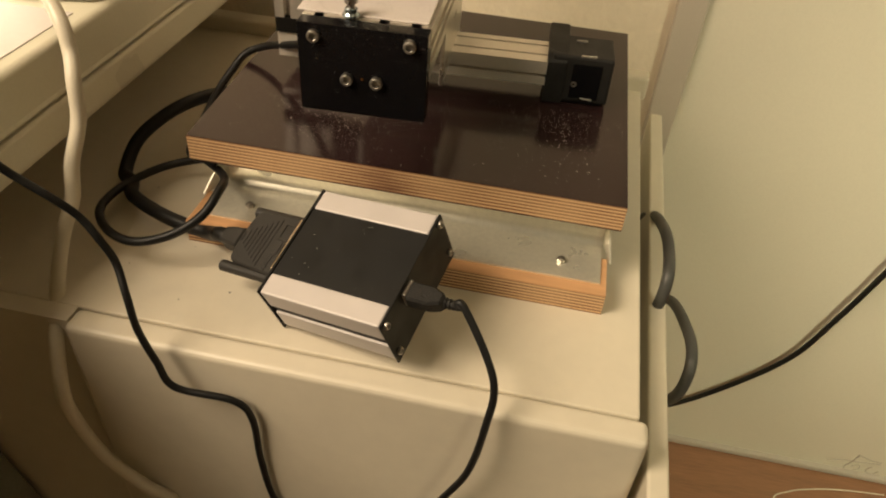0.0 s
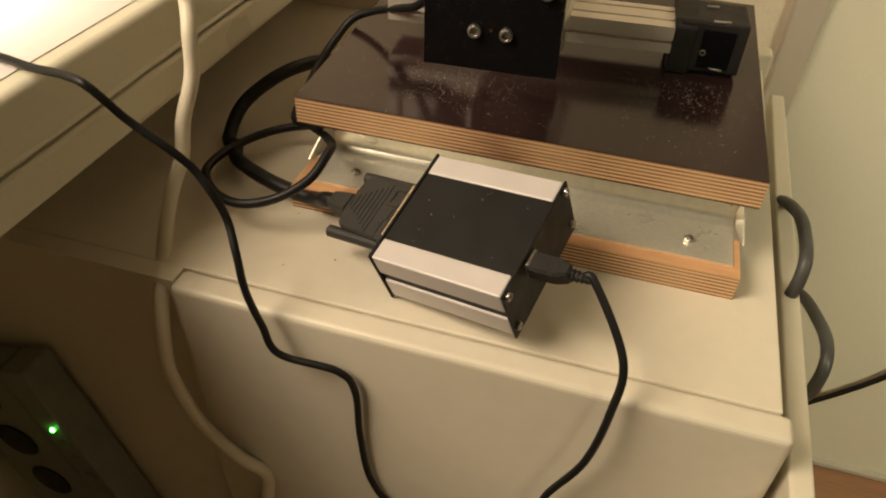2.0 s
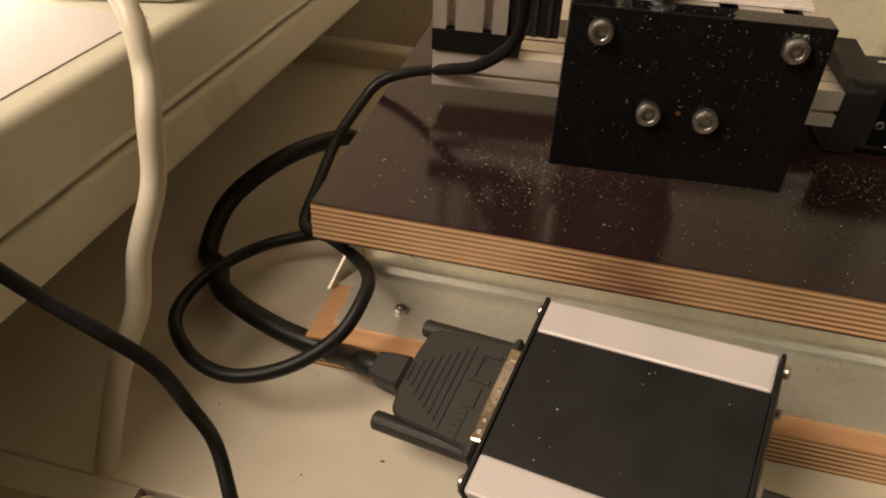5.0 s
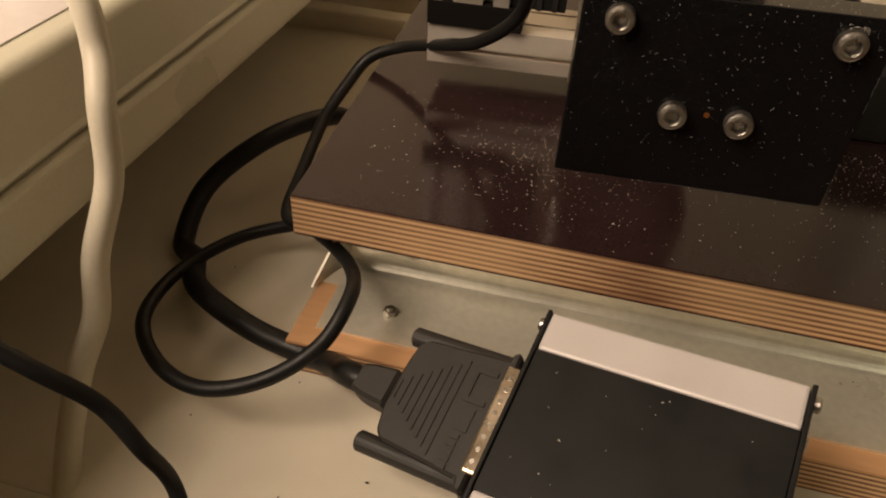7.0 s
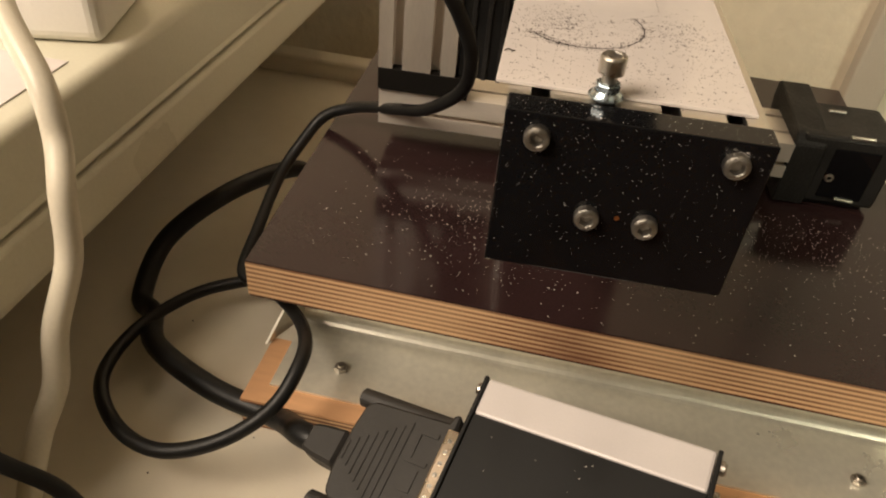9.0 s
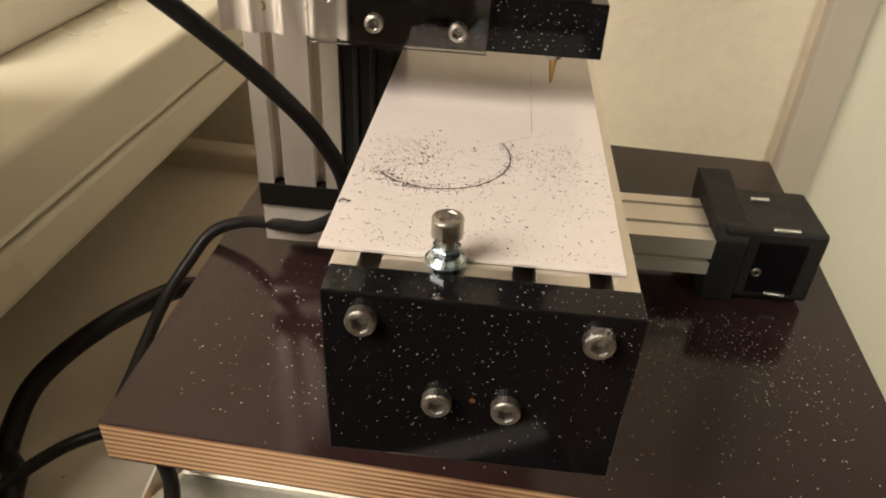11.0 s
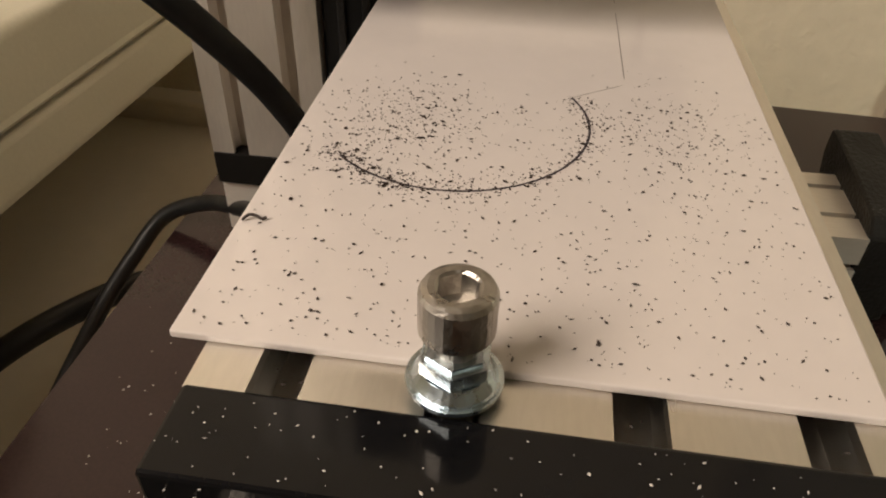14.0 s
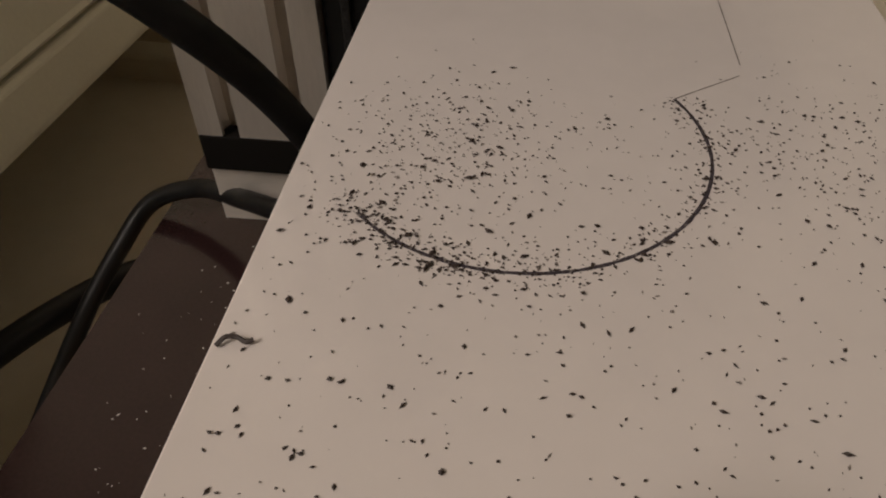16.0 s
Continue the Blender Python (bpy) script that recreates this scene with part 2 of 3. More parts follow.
def rod(p, q, r, r2=None, seg=20, bevel=0.0, bm=None):
    """A round bar from p to q."""
    own = bmesh.new()
    p, q = Vector(p) * MM, Vector(q) * MM
    bmesh.ops.create_cone(own, cap_ends=True, segments=seg, radius1=r * MM, radius2=(r if r2 is None else r2) * MM, depth=(q - p).length)
    if bevel:
        ends = [e for e in own.edges if abs(abs(e.verts[0].co.z) - (q - p).length / 2) < 1e-7 and abs(e.verts[0].co.z - e.verts[1].co.z) < 1e-7]
        bmesh.ops.bevel(own, geom=ends, offset=bevel * MM, segments=2, affect="EDGES")
    own.transform(Matrix.Translation((p + q) / 2) @ (q - p).to_track_quat("Z", "Y").to_matrix().to_4x4())
    return join(bm, own)


def smoothed(points, steps=10):
    """A Catmull-Rom line through the points."""
    ps = [Vector(p) for p in points]
    ps = [ps[0] * 2 - ps[1]] + ps + [ps[-1] * 2 - ps[-2]]
    out = []
    for i in range(1, len(ps) - 2):
        a, b, c, d = ps[i - 1:i + 3]
        for k in range(steps):
            t = k / steps
            out.append(0.5 * (2 * b + (c - a) * t + (2 * a - 5 * b + 4 * c - d) * t * t + (3 * b - a - 3 * c + d) * t ** 3))
    out.append(ps[-2])
    return out


def tube(points, r, seg=14, steps=10, bm=None):
    """A cable of radius r along a smooth line through the points."""
    line = smoothed(points, steps)
    own = bmesh.new()
    rings, up = [], Vector((0.13, 0.2, 1)).normalized()
    for i, p in enumerate(line):
        d = (line[min(i + 1, len(line) - 1)] - line[max(i - 1, 0)]).normalized()
        up = (up - d * up.dot(d)).normalized()
        side = d.cross(up)
        rings.append([own.verts.new((p + (up * math.cos(2 * math.pi * k / seg) + side * math.sin(2 * math.pi * k / seg)) * r) * MM) for k in range(seg)])
    for a, b in zip(rings, rings[1:]):
        for k in range(seg):
            own.faces.new((a[k], a[(k + 1) % seg], b[(k + 1) % seg], b[k]))
    own.faces.new(rings[0])
    own.faces.new(rings[-1])
    return join(bm, own)


def cap_screw(parent, at, axis, r=3.6, height=6.0, name="screw", material=None, embed=1.0):
    """A socket cap screw whose head sits on the point at and points along axis."""
    at, axis = Vector(at), Vector(axis).normalized()
    bm = bmesh.new()
    n = 28
    prof = [(-embed, r), (height - 0.8, r), (height - 0.25, r - 0.3), (height, r - 0.9), (height, r * 0.60), (height - 0.3, r * 0.53), (height - 2.6, r * 0.50)]
    rings = []
    for j, (h, rad) in enumerate(prof):
        ring = []
        for k in range(n):
            a = 2 * math.pi * k / n
            q = rad
            if j >= 5:
                w = (a + math.pi / 6) % (math.pi / 3) - math.pi / 6
                q = rad * math.cos(math.pi / 6) / math.cos(w) * 1.08
            ring.append(bm.verts.new((q * math.cos(a) * MM, q * math.sin(a) * MM, h * MM)))
        rings.append(ring)
    for a, b in zip(rings, rings[1:]):
        for k in range(n):
            bm.faces.new((a[k], a[(k + 1) % n], b[(k + 1) % n], b[k]))
    bm.faces.new(rings[0])
    bm.faces.new(rings[-1])
    bm.transform(Matrix.Translation(at * MM) @ axis.to_track_quat("Z", "Y").to_matrix().to_4x4())
    return link(name, bm, material or STEEL, parent)


def hex_nut(parent, at, axis, r=4.0, height=3.0, name="nut", material=None):
    at, axis = Vector(at), Vector(axis).normalized()
    own = rod((0, 0, 0), (0, 0, height), r, seg=6, bevel=0.35)
    rod((0, 0, height - 0.2), (0, 0, height + 1.2), r * 0.5, seg=12, bevel=0.2, bm=own)
    own.transform(Matrix.Translation(at * MM) @ axis.to_track_quat("Z", "Y").to_matrix().to_4x4())
    return link(name, own, material or STEEL, parent)


def profile_outline(w, h, slots_top, slots_side, depth=5.5, mouth=2.6, inner=4.4):
    """A slotted extrusion's outline from (0, 0) to (w, h); slots at given centres on top, bottom and both sides."""
    out = []

    def slot(c):
        return [(c - mouth, 0), (c - mouth, 1.6), (c - inner, 2.2), (c - inner * 0.6, depth), (c + inner * 0.6, depth), (c + inner, 2.2), (c + mouth, 1.6), (c + mouth, 0)]
    out.append((0, 0))
    for c in slots_top:
        out += [(u, v) for u, v in slot(c)]
    out.append((w, 0))
    for c in slots_side:
        out += [(w - v, u) for u, v in slot(c)]
    out.append((w, h))
    for c in reversed(slots_top):
        out += [(u, h - v) for u, v in reversed(slot(c))]
    out.append((0, h))
    for c in reversed(slots_side):
        out += [(v, u) for u, v in reversed(slot(c))]
    return out


# ---- setting: walls, floor, ceiling ----
FLOOR_Z = -734


def structure(name, bm, material, label, category):
    return tagged(link(name, bm, material), label, category, kind="structure")


structure("floor", box(-1250, 2200, -2600, 470, -800, FLOOR_Z), FLOORM, "reddish brown wooden laminate floor", "floor")
structure("ceiling", box(-1300, 2250, -2650, 550, 1760, 1820), FARWALL, "plain beige unseen ceiling, its tone set for bounced light", "ceiling")
structure("wall_north", box(-1250, 381, 468, 550, FLOOR_Z, 1760), WALL, "cream wall with rough rolled plaster", "wall")
structure("wall_north_right", box(411, 2200, 462, 550, FLOOR_Z, 1760), DOOR, "smooth cream painted wall down to the floor", "wall")
structure("wall_east", box(2200, 2260, -2600, 550, FLOOR_Z, 1760), FARWALL, "plain beige unseen wall closing the room, its tone set for bounced light", "wall")
structure("wall_south", box(-1250, 2200, -2660, -2600, FLOOR_Z, 1760), FARWALL, "plain beige unseen wall behind the desk, its tone set for bounced light", "wall")
structure("wall_west", box(-1310, -1250, -2600, 550, FLOOR_Z, 1760), FARWALL, "plain beige unseen wall beyond the window sill, its tone set for bounced light", "wall")
structure("wall_under_sill", box(-420, -260, -1400, 468, FLOOR_Z, 60), DARKWALL, "shaded wall below the window sill", "wall")
structure("corner_trim", box(379, 413, 452, 474, FLOOR_Z, 1760, 2.5), TRIM, "grey-beige vertical trim between the two walls", "trim")
structure("baseboard", box(414, 2190, 452, 464, FLOOR_Z, FLOOR_Z + 12, 3), TRIM, "thin brown baseboard along the wall", "baseboard")

# window sill: upper board with rounded nose, groove, lower moulding
sill = thing("window_sill", "cream painted window sill with a grooved upright front edge", "window sill", kind="structure")
nose = [(-80 + 6 * math.sin(k * 0.18), 129 + 6 * math.cos(k * 0.18)) for k in range(9)]
part("sill_board", (prism([(-420, 103), (-420, 135)] + nose + [(-69.0, 107), (-67.5, 105), (-69, 103)], -1400, 466, 1)), SILL, sill)
part("moulding", (prism([(-420, 80), (-420, 101.5), (-68.5, 101.5), (-66.0, 99.5), (-62.5, 83), (-63, 80)], -1400, 466, 1, bevel=0.6)), SILL, sill)
part("groove_core", (prism([(-420, 101.0), (-420, 103.5), (-73, 103.5), (-73, 101.0)], -1400, 466, 1)), SILL, sill)

# ---- cabinet ----
CAB = pose(0.0, 0.0, 0.0, 0, 0, -0.2)
cabinet = thing("cabinet", "cream laminate cabinet with a drop front panel", "cabinet", m=CAB)


def sheared(bm):
    for v in bm.verts:
        if v.co.x > 0.3:
            v.co.x += 0.01 * v.co.y
    return bm


part("cabinet_top", sheared(box(-258, 341.5, -117.5, 342, -20, 0, 1.2)), CREAM, cabinet)
part("front_rail", box(-258, -28.6, -131.5, -117.7, FLOOR_Z, 0, 0.2), CREAM, cabinet)
part("front_panel", box(-28, 345.5, -138, -118.8, -420, 1.2, 4.5, 4), CREAM, cabinet)
part("cabinet_body", box(-256, 335, -117.2, 340, FLOOR_Z, -21), CREAM, cabinet)
part("back_ledge", box(-258, 351, 320, 342, -10, 16, 4, 3), CREAM, cabinet)
part("wooden_plug", rod((344.5, -128, -9), (346.8, -128, -9), 2.6, seg=12), BRASS, cabinet, "small brown plug in the panel's edge")
side = thing("side_board", "cream upright board standing beside the cabinet", "board", m=pose(0, 0, 0, 0, 0, -1.5))
part("board", box(354, 367.5, -170, 340, FLOOR_Z, -28, 2, 3), CREAM, side)
part("plug", rod((363, -171.2, -37), (363, -169, -37), 2.6, seg=12), BRASS, side, "small dark plug hole")
lower = thing("open_drawer", "cream drawer side low beside the cabinet", "drawer", m=pose(0, 0, 0, 0, 0, -1.5))
part("drawer_side", box(367, 470, -420, -38, -330, -196, 5, 3), CREAM, lower)
part("plug", rod((462, -44, -197), (462, -44, -195), 4, seg=12), BRASS, lower)

# ---- machine base board ----
base = thing("base_board", "dark brown film-faced plywood board on metal brackets", "board")


def trapezoid(bm):
    """The board's left edge is cut slightly out of square."""
    for v in bm.verts:
        if v.co.x < 0.1:
            v.co.x -= 0.034 * v.co.y
    return bm


part("plywood_core", trapezoid(box(0, 317, 0, 299, 49, 68.2)), PLY_BURNT, base, "layered birch plywood edge")
part("top_film", trapezoid(box(0.15, 316.85, 0.15, 298.85, 68.3, 69.0)), FILM, base, "dark brown glossy film face")
part("bottom_film", trapezoid(box(0.15, 316.85, 0.15, 298.85, 48.2, 48.9)), FILM, base)


def strip(y0, y1):
    s = thing("wood_strip", "birch plywood strip lying on the cabinet top", "wood strip", "strips under the machine board")
    part("strip_core", box(8, 313.5, y0, y1, 0, 16.6), PLY, s)
    part("strip_face", box(8.1, 313.4, y0 + 0.1, y1 - 0.1, 16.7, 18), WOOD, s)
    return s


strip(-34.5, 5)
strip(258, 298)


def bracket(y_front, y_web, sign):
    b = thing("metal_bracket", "bent zinc sheet bracket between strip and board", "bracket", "brackets under the machine board")
    prof = [(y_front, 18.0), (y_web - 7 * sign, 18.0)]
    for k in range(7):
        a = math.pi / 2 * k / 6
        prof.append((y_web - sign * (7 - 7 * math.sin(a)), 18.0 + 7 - 7 * math.cos(a)))
    prof.append((y_web, 48.2))
    inner = [(y - 1.2 * sign if i > 1 else y, z + 1.2) if z < 48 else (y - 1.2 * sign, z) for i, (y, z) in enumerate(prof)]
    part("sheet", prism(prof + inner[::-1], 18, 309, 0), SHEETMETAL, b)
    for x in (16.8, 309):
        bm = prism([(y_web - 24 * sign, 19), (y_web, 19), (y_web, 47.5)], x, x + 1.2, 0)
        for v in bm.verts:
            v.co.x += abs(y_web * MM - v.co.y) * (-0.45 if x < 100 else 0.25)
        part("gusset", bm, SHEETMETAL, b)
    for x in (46.5, 280.5):
        hex_nut(b, (x, y_front + 17 * sign, 19.2), (0, 0, 1), 3.2, 2.6)
    for x in (20, 304):
        hex_nut(b, (x, y_web - 6 * sign, 38), (1 if x < 100 else -1, 0, 0), 2.4, 1.5)
    return b


bracket(-24, 23, 1)
bracket(288, 250, -1)

# ---- machine ----
# the machine stands a little askew on its board
SHIFT = Matrix.Translation((0.1187, -0.0499, 0.1810)) @ Matrix.Rotation(radians(2.9), 4, "Z") @ Matrix.Translation((-0.1199, 0.0452, -0.1802))
cnc = thing("milling_machine", "small desktop milling machine of slotted aluminium and black plastic", "milling machine", m=SHIFT)
RAIL = profile_outline(40, 20, (13, 31), (8,), depth=4.0, mouth=1.3, inner=2.4)


def askew(bm):
    """The rail recedes slightly towards its motor end."""
    for v in bm.verts:
        v.co.y += 0.02 * (v.co.x - 0.038)
    return bm


rail = part("cross_rail", askew(prism([(124.5 + u, 83.2 + v) for u, v in RAIL], 37.6, 262, 0)), ALU, cnc, "slotted aluminium rail")
part("rail_cover", box(37.2, 85, 122.5, 152, 104.2, 116.2, 0.4), DARKSLOT, cnc, "black foot plate on the rail")
part("rail_foot", box(118, 150, 130, 160, 68.4, 83.0, 1), ACRYL, cnc, "black block under the rail")
# motor block
part("end_block", box(260, 308.5, 130, 172, 71, 110, 2.0), BLACKPLASTIC, cnc, "black printed end block dusted with chips")
part("guard", prism([(128.5, 69), (128.5, 104), (133, 109.5), (150, 112), (183, 114.5), (186, 113), (186, 104), (172, 69)], 256, 272, 0, bevel=0.8), BLACKPLASTIC, cnc)
part("block_foot", box(266, 304, 133, 170, 68.4, 70.8, 1), BLACKPLASTIC, cnc)
part("window_recess", box(277, 300, 129.2, 131, 75, 104, 0.6), ACRYL, cnc, "dark opening in the block")
cap_screw(cnc, (279.5, 129.4, 87), (0, -1, 0), 2.4, 1.2)
part("pin", rod((286, 128.6, 75.5), (296, 128.4, 75), 0.9, seg=10), STEEL, cnc)
part("top_pin", rod((282, 131.5, 110.2), (294, 131.5, 110.4), 1.1, seg=10), STEEL, cnc)
part("top_pin", rod((278, 160, 110.2), (287, 160.4, 110.4), 1.1, seg=10), STEEL, cnc)

# bed: long slotted table with a black front plate
BED = profile_outline(74.5, 30, (9.4, 28.0, 46.9, 65.4), (10, 20), depth=7, mouth=2.8, inner=4.6)
bed = part("bed", prism([(109.8 + u, 155.8 + v) for u, v in BED], -31, 245, 1), ALU_Y, cnc, "slotted aluminium machine bed")
plate = part("front_plate", box(110.2, 184.4, -42, -31.2, 133.4, 186.8, 0.5), ACRYL, cnc, "glossy black acrylic plate")
part("rear_plate", box(110.2, 184.4, 245.2, 256, 133.4, 186.8, 0.5), ACRYL, cnc)
part("carriage", box(118, 176, 112, 178, 107, 154.8, 1.0), ALU_Y, cnc)
for x in (114.5, 176.4):
    part("carriage_plate", box(x, x + 3.2, 80, 182, 96, 155.4, 0.6), ALU_Y, cnc, "bent aluminium carriage plate")
part("guide_rod", rod((129, -31, 143), (129, 245, 143), 4.0), STEEL, cnc)
part("guide_rod", rod((163, -31, 143), (163, 245, 143), 4.0), STEEL, cnc)
for x, z in ((119.9, 179.9), (174.4, 180.2), (138.4, 155.9), (155.6, 155.7)):
    cap_screw(cnc, (x, -42, z), (0, -1, 0), 3.7, 3.2, material=DULL)
part("lead_screw_tip", rod((147.2, -42.4, 156.8), (147.2, -41, 156.8), 0.8, seg=12), AMBER, cnc, "small copper screw tip")

# clamp bolt with nut and washer at the front edge of the bed
clamp = thing("clamp_bolt", "steel socket bolt with blue zinc nut and washer on the bed", "bolt", m=SHIFT)
BX, BY = 137.6, -26.6
part("washer", rod((BX, BY, 187.1), (BX, BY, 188.2), 5.1, seg=32, bevel=0.3), ZINC, clamp)
part("flange", rod((BX, BY, 188.2), (BX, BY, 189.4), 4.5, 3.6, seg=32), ZINC, clamp)
part("hex_nut", rod((BX, BY, 189.0), (BX, BY, 191.9), 3.9, seg=6, bevel=0.6), ZINC, clamp)
part("shank", rod((BX, BY, 180), (BX, BY, 195.2), 2.2), DULL, clamp)
cap_screw(clamp, (BX, BY, 194.9), (0, 0, 1), 3.85, 5.1, name="bolt_head", embed=0.2)

# tower and head
TOWER = profile_outline(40.4, 20, (10, 30), (10,), depth=6, mouth=2.6, inner=4.2)
part("tower", prism([(37.3 + u, 122.8 + v) for u, v in TOWER], 116.3, 420, 2), ALU_Z, cnc, "slotted aluminium upright")
upright = part("dark_upright", box(78.6, 105, 125, 142, 116.3, 420, 0.6), ANOD, cnc, "black upright beside the slotted one")
for x in (83.5, 91, 98.5):
    part("edge_bar", box(x, x + 2.4, 123.8, 125.2, 116.3, 420, 0.4), BLACKPLASTIC, upright)
ribs = []
for k in range(61):
    x = 50.5 + k * 44 / 60
    ribs.append((x, 70 - 2.2 * (0.5 + 0.5 * math.cos(2 * math.pi * (x - 50.5) / 11.0)) ** 1.6))
part("head_slide", prism(ribs + [(94.5, 86), (50.5, 86)], 207.0, 300, 2), ALU_Z, cnc, "ribbed aluminium slide", smooth=False)
part("slide_arm", box(42, 88, 86.2, 122.6, 215, 300, 1), ALU_Y, cnc)
head = part("spindle_block", box(95.5, 179, 66, 112, 207.4, 225.4, 0.6), ACRYL, cnc, "glossy black acrylic spindle holder")
part("upper_block", box(98, 178, 70, 112, 253, 265, 0.6), ACRYL, cnc)
part("clear_cover", box(82, 141.4, 63.2, 65.6, 207.0, 300, 0.2), CLEAR, cnc, "clear acrylic cover plate")
part("spindle", rod((165.3, 90.5, 224.7), (165.3, 90.5, 300), 10.6, seg=40, bevel=0.8), BLACKPLASTIC, cnc, "round spindle motor")
part("collet", rod((165.3, 90.5, 199), (165.3, 90.5, 224), 3.0, seg=24), STEEL, cnc)
part("cutter", rod((165.3, 90.5, 189.4), (165.3, 90.5, 200), 0.5, 1.6, seg=16), BRASS, cnc, "tapered engraving cutter")
for x, z in ((104.3, 215.2), (131.8, 214.3)):
    cap_screw(cnc, (x, 63.0, z), (0, -1, 0), 3.1, 2.4)
cap_screw(cnc, (88.6, 67.2, 222.6), (0, -1, 0), 3.2, 4.5)
for x, z in ((64.0, 215.8), (81.6, 216.0)):
    cap_screw(cnc, (x, 70.2, z), (0, -1, 0), 2.5, 0.6, material=BRASS)

# engraved white sheet on the bed
sheet = thing("engraved_sheet", "white plastic sheet with an engraved arc and cutting chips", "sheet", m=SHIFT)
part("sheet", box(105.6, 181.6, -24.6, 222, 185.9, 187.0, 0.25), SHEETW, sheet)
ARC_C, ARC_R = (130.4, 29.7), 21.7


def ribbon(points, w, z, bm=None):
    own = bm or bmesh.new()
    line = [Vector((x, y, 0)) for x, y in points]
    prev = None
    for i, p in enumerate(line):
        d = (line[min(i + 1, len(line) - 1)] - line[max(i - 1, 0)]).normalized()
        s = Vector((-d.y, d.x, 0)) * (w * (0.8 + 0.4 * random.random()) / 2)
        pair = [own.verts.new(((p + k * s) * MM + Vector((0, 0, z * MM)))) for k in (1, -1)]
        if prev:
            own.faces.new((prev[0], prev[1], pair[1], pair[0]))
        prev = pair
    return own


ZS = 187.04
arc = [(ARC_C[0] + ARC_R * math.cos(radians(a)), ARC_C[1] + ARC_R * math.sin(radians(a))) for a in np.linspace(222.9, 390.2, 90)]
part("engraved_arc", ribbon(arc, 0.42, ZS), GROOVE, sheet, "dark engraved arc line")
part("engraved_line", ribbon([(149.2 + 8.9 * k / 20, 40.7 + 6.6 * k / 20) for k in range(21)], 0.16, ZS), CHIPG, sheet, "faint scratched line")
part("engraved_line", ribbon([(158.6 - 0.005 * k, 50.2 + 0.8 * k) for k in range(43)], 0.17, ZS), CHIPG, sheet, "thin engraved straight line")
part("engraved_line", ribbon([(158.4, 90 + 0.9 * k) for k in range(16)], 0.16, ZS), CHIPG, sheet)
part("curl", tube([(106.3, -4.0, 187.3), (107.0, -3.3, 187.7), (107.9, -3.1, 187.6), (108.8, -3.4, 187.4), (109.4, -3.1, 187.5)], 0.22, 6, 5), CHIPD, sheet)


def crumbs(bm, places, lo, hi, flat=0.6):
    """Small irregular chips resting at the given (x, y, z)."""
    for x, y, z in places:
        r = random.uniform(lo, hi)
        if random.random() < 0.12:
            r *= 1.5
        a, el = random.uniform(0, math.pi), random.uniform(0.8, 2.2)
        ca, sa = math.cos(a), math.sin(a)
        vs = []
        for u, v, w in ((1, 0, 0), (-1, 0, 0), (0, 1, 0), (0, -1, 0), (0, 0, 1), (0, 0, -1)):
            k = r * random.uniform(0.6, 1.25)
            u, v, w = u * k * el, v * k, w * k * flat
            vs.append(bm.verts.new(((x + u * ca - v * sa) * MM, (y + u * sa + v * ca) * MM, (z + w + r * flat) * MM)))
        for i, j, k in ((0, 2, 4), (2, 1, 4), (1, 3, 4), (3, 0, 4), (2, 0, 5), (1, 2, 5), (3, 1, 5), (0, 3, 5)):
            bm.faces.new((vs[i], vs[j], vs[k]))
    return bm


def stuff(name, places, lo, hi, material, label, shift=True):
    ob = link(name, crumbs(bmesh.new(), places, lo, hi), material)
    if shift:
        ob.matrix_world = SHIFT
    return tagged(ob, label, "chips", kind="stuff")


rng = random.Random(7)


def on_sheet(n):
    out = []
    while len(out) < n:
        u = rng.random()
        if u < 0.30:
            a, d = radians(rng.uniform(216, 392)), rng.gauss(0, 1.0) * (1.0 + 1.2 * rng.random())
            if rng.random() < 0.4:
                a = radians(rng.uniform(214, 290))
            x, y = ARC_C[0] + (ARC_R + d) * math.cos(a), ARC_C[1] + (ARC_R + d) * math.sin(a)
        elif u < 0.50:
            x, y = rng.gauss(123, 7), rng.gauss(27, 8)
        elif u < 0.62:
            x, y = rng.gauss(165, 7), rng.gauss(31, 9)
        else:
            x, y = rng.uniform(107, 180.5), -23 + 62 * rng.random() ** 1.2
        if 106.6 < x < 180.8 and -24 < y < 85:
            out.append((x, y, 187.0))
    return out


stuff("sheet_chips", on_sheet(1900), 0.06, 0.22, CHIPD, "dark brown cutting chips scattered over the white sheet")
stuff("fine_sheet_chips", on_sheet(900), 0.05, 0.15, CHIPG, "fine grey cutting dust on the white sheet")


def on_board(n):
    out = []
    while len(out) < n:
        u = rng.random()
        if u < 0.45:
            x, y = rng.gauss(112, 34), rng.gauss(68, 28)
        elif u < 0.75:
            x, y = rng.gauss(255, 28), rng.gauss(92, 26)
        else:
            x, y = rng.uniform(20, 300), rng.uniform(4, 130)
        if 2 < x < 315 and 2 < y < 122:
            out.append((x, y, 69.0))
    return out


stuff("board_chips", on_board(1900), 0.07, 0.27, CHIPW, "fine white cutting chips strewn over the dark board", False)
plate_chips = [(rng.uniform(110.5, 184), -42.2 - rng.random() * 0.1, 132 + 54 * rng.random() ** 0.6) for _ in range(420)]
plate_chips += [(rng.uniform(110.5, 184), rng.uniform(-41.5, -32), 186.8) for _ in range(110)]
plate_chips += [(rng.gauss(174.4, 2.3), rng.uniform(-46.5, -43), 184.3 + rng.random()) for _ in range(60)]
stuff("plate_chips", plate_chips, 0.045, 0.13, CHIPW, "white chips clinging to the black front plate")
block_chips = [(rng.gauss(274, 10), rng.uniform(132, 171)) for _ in range(600)]
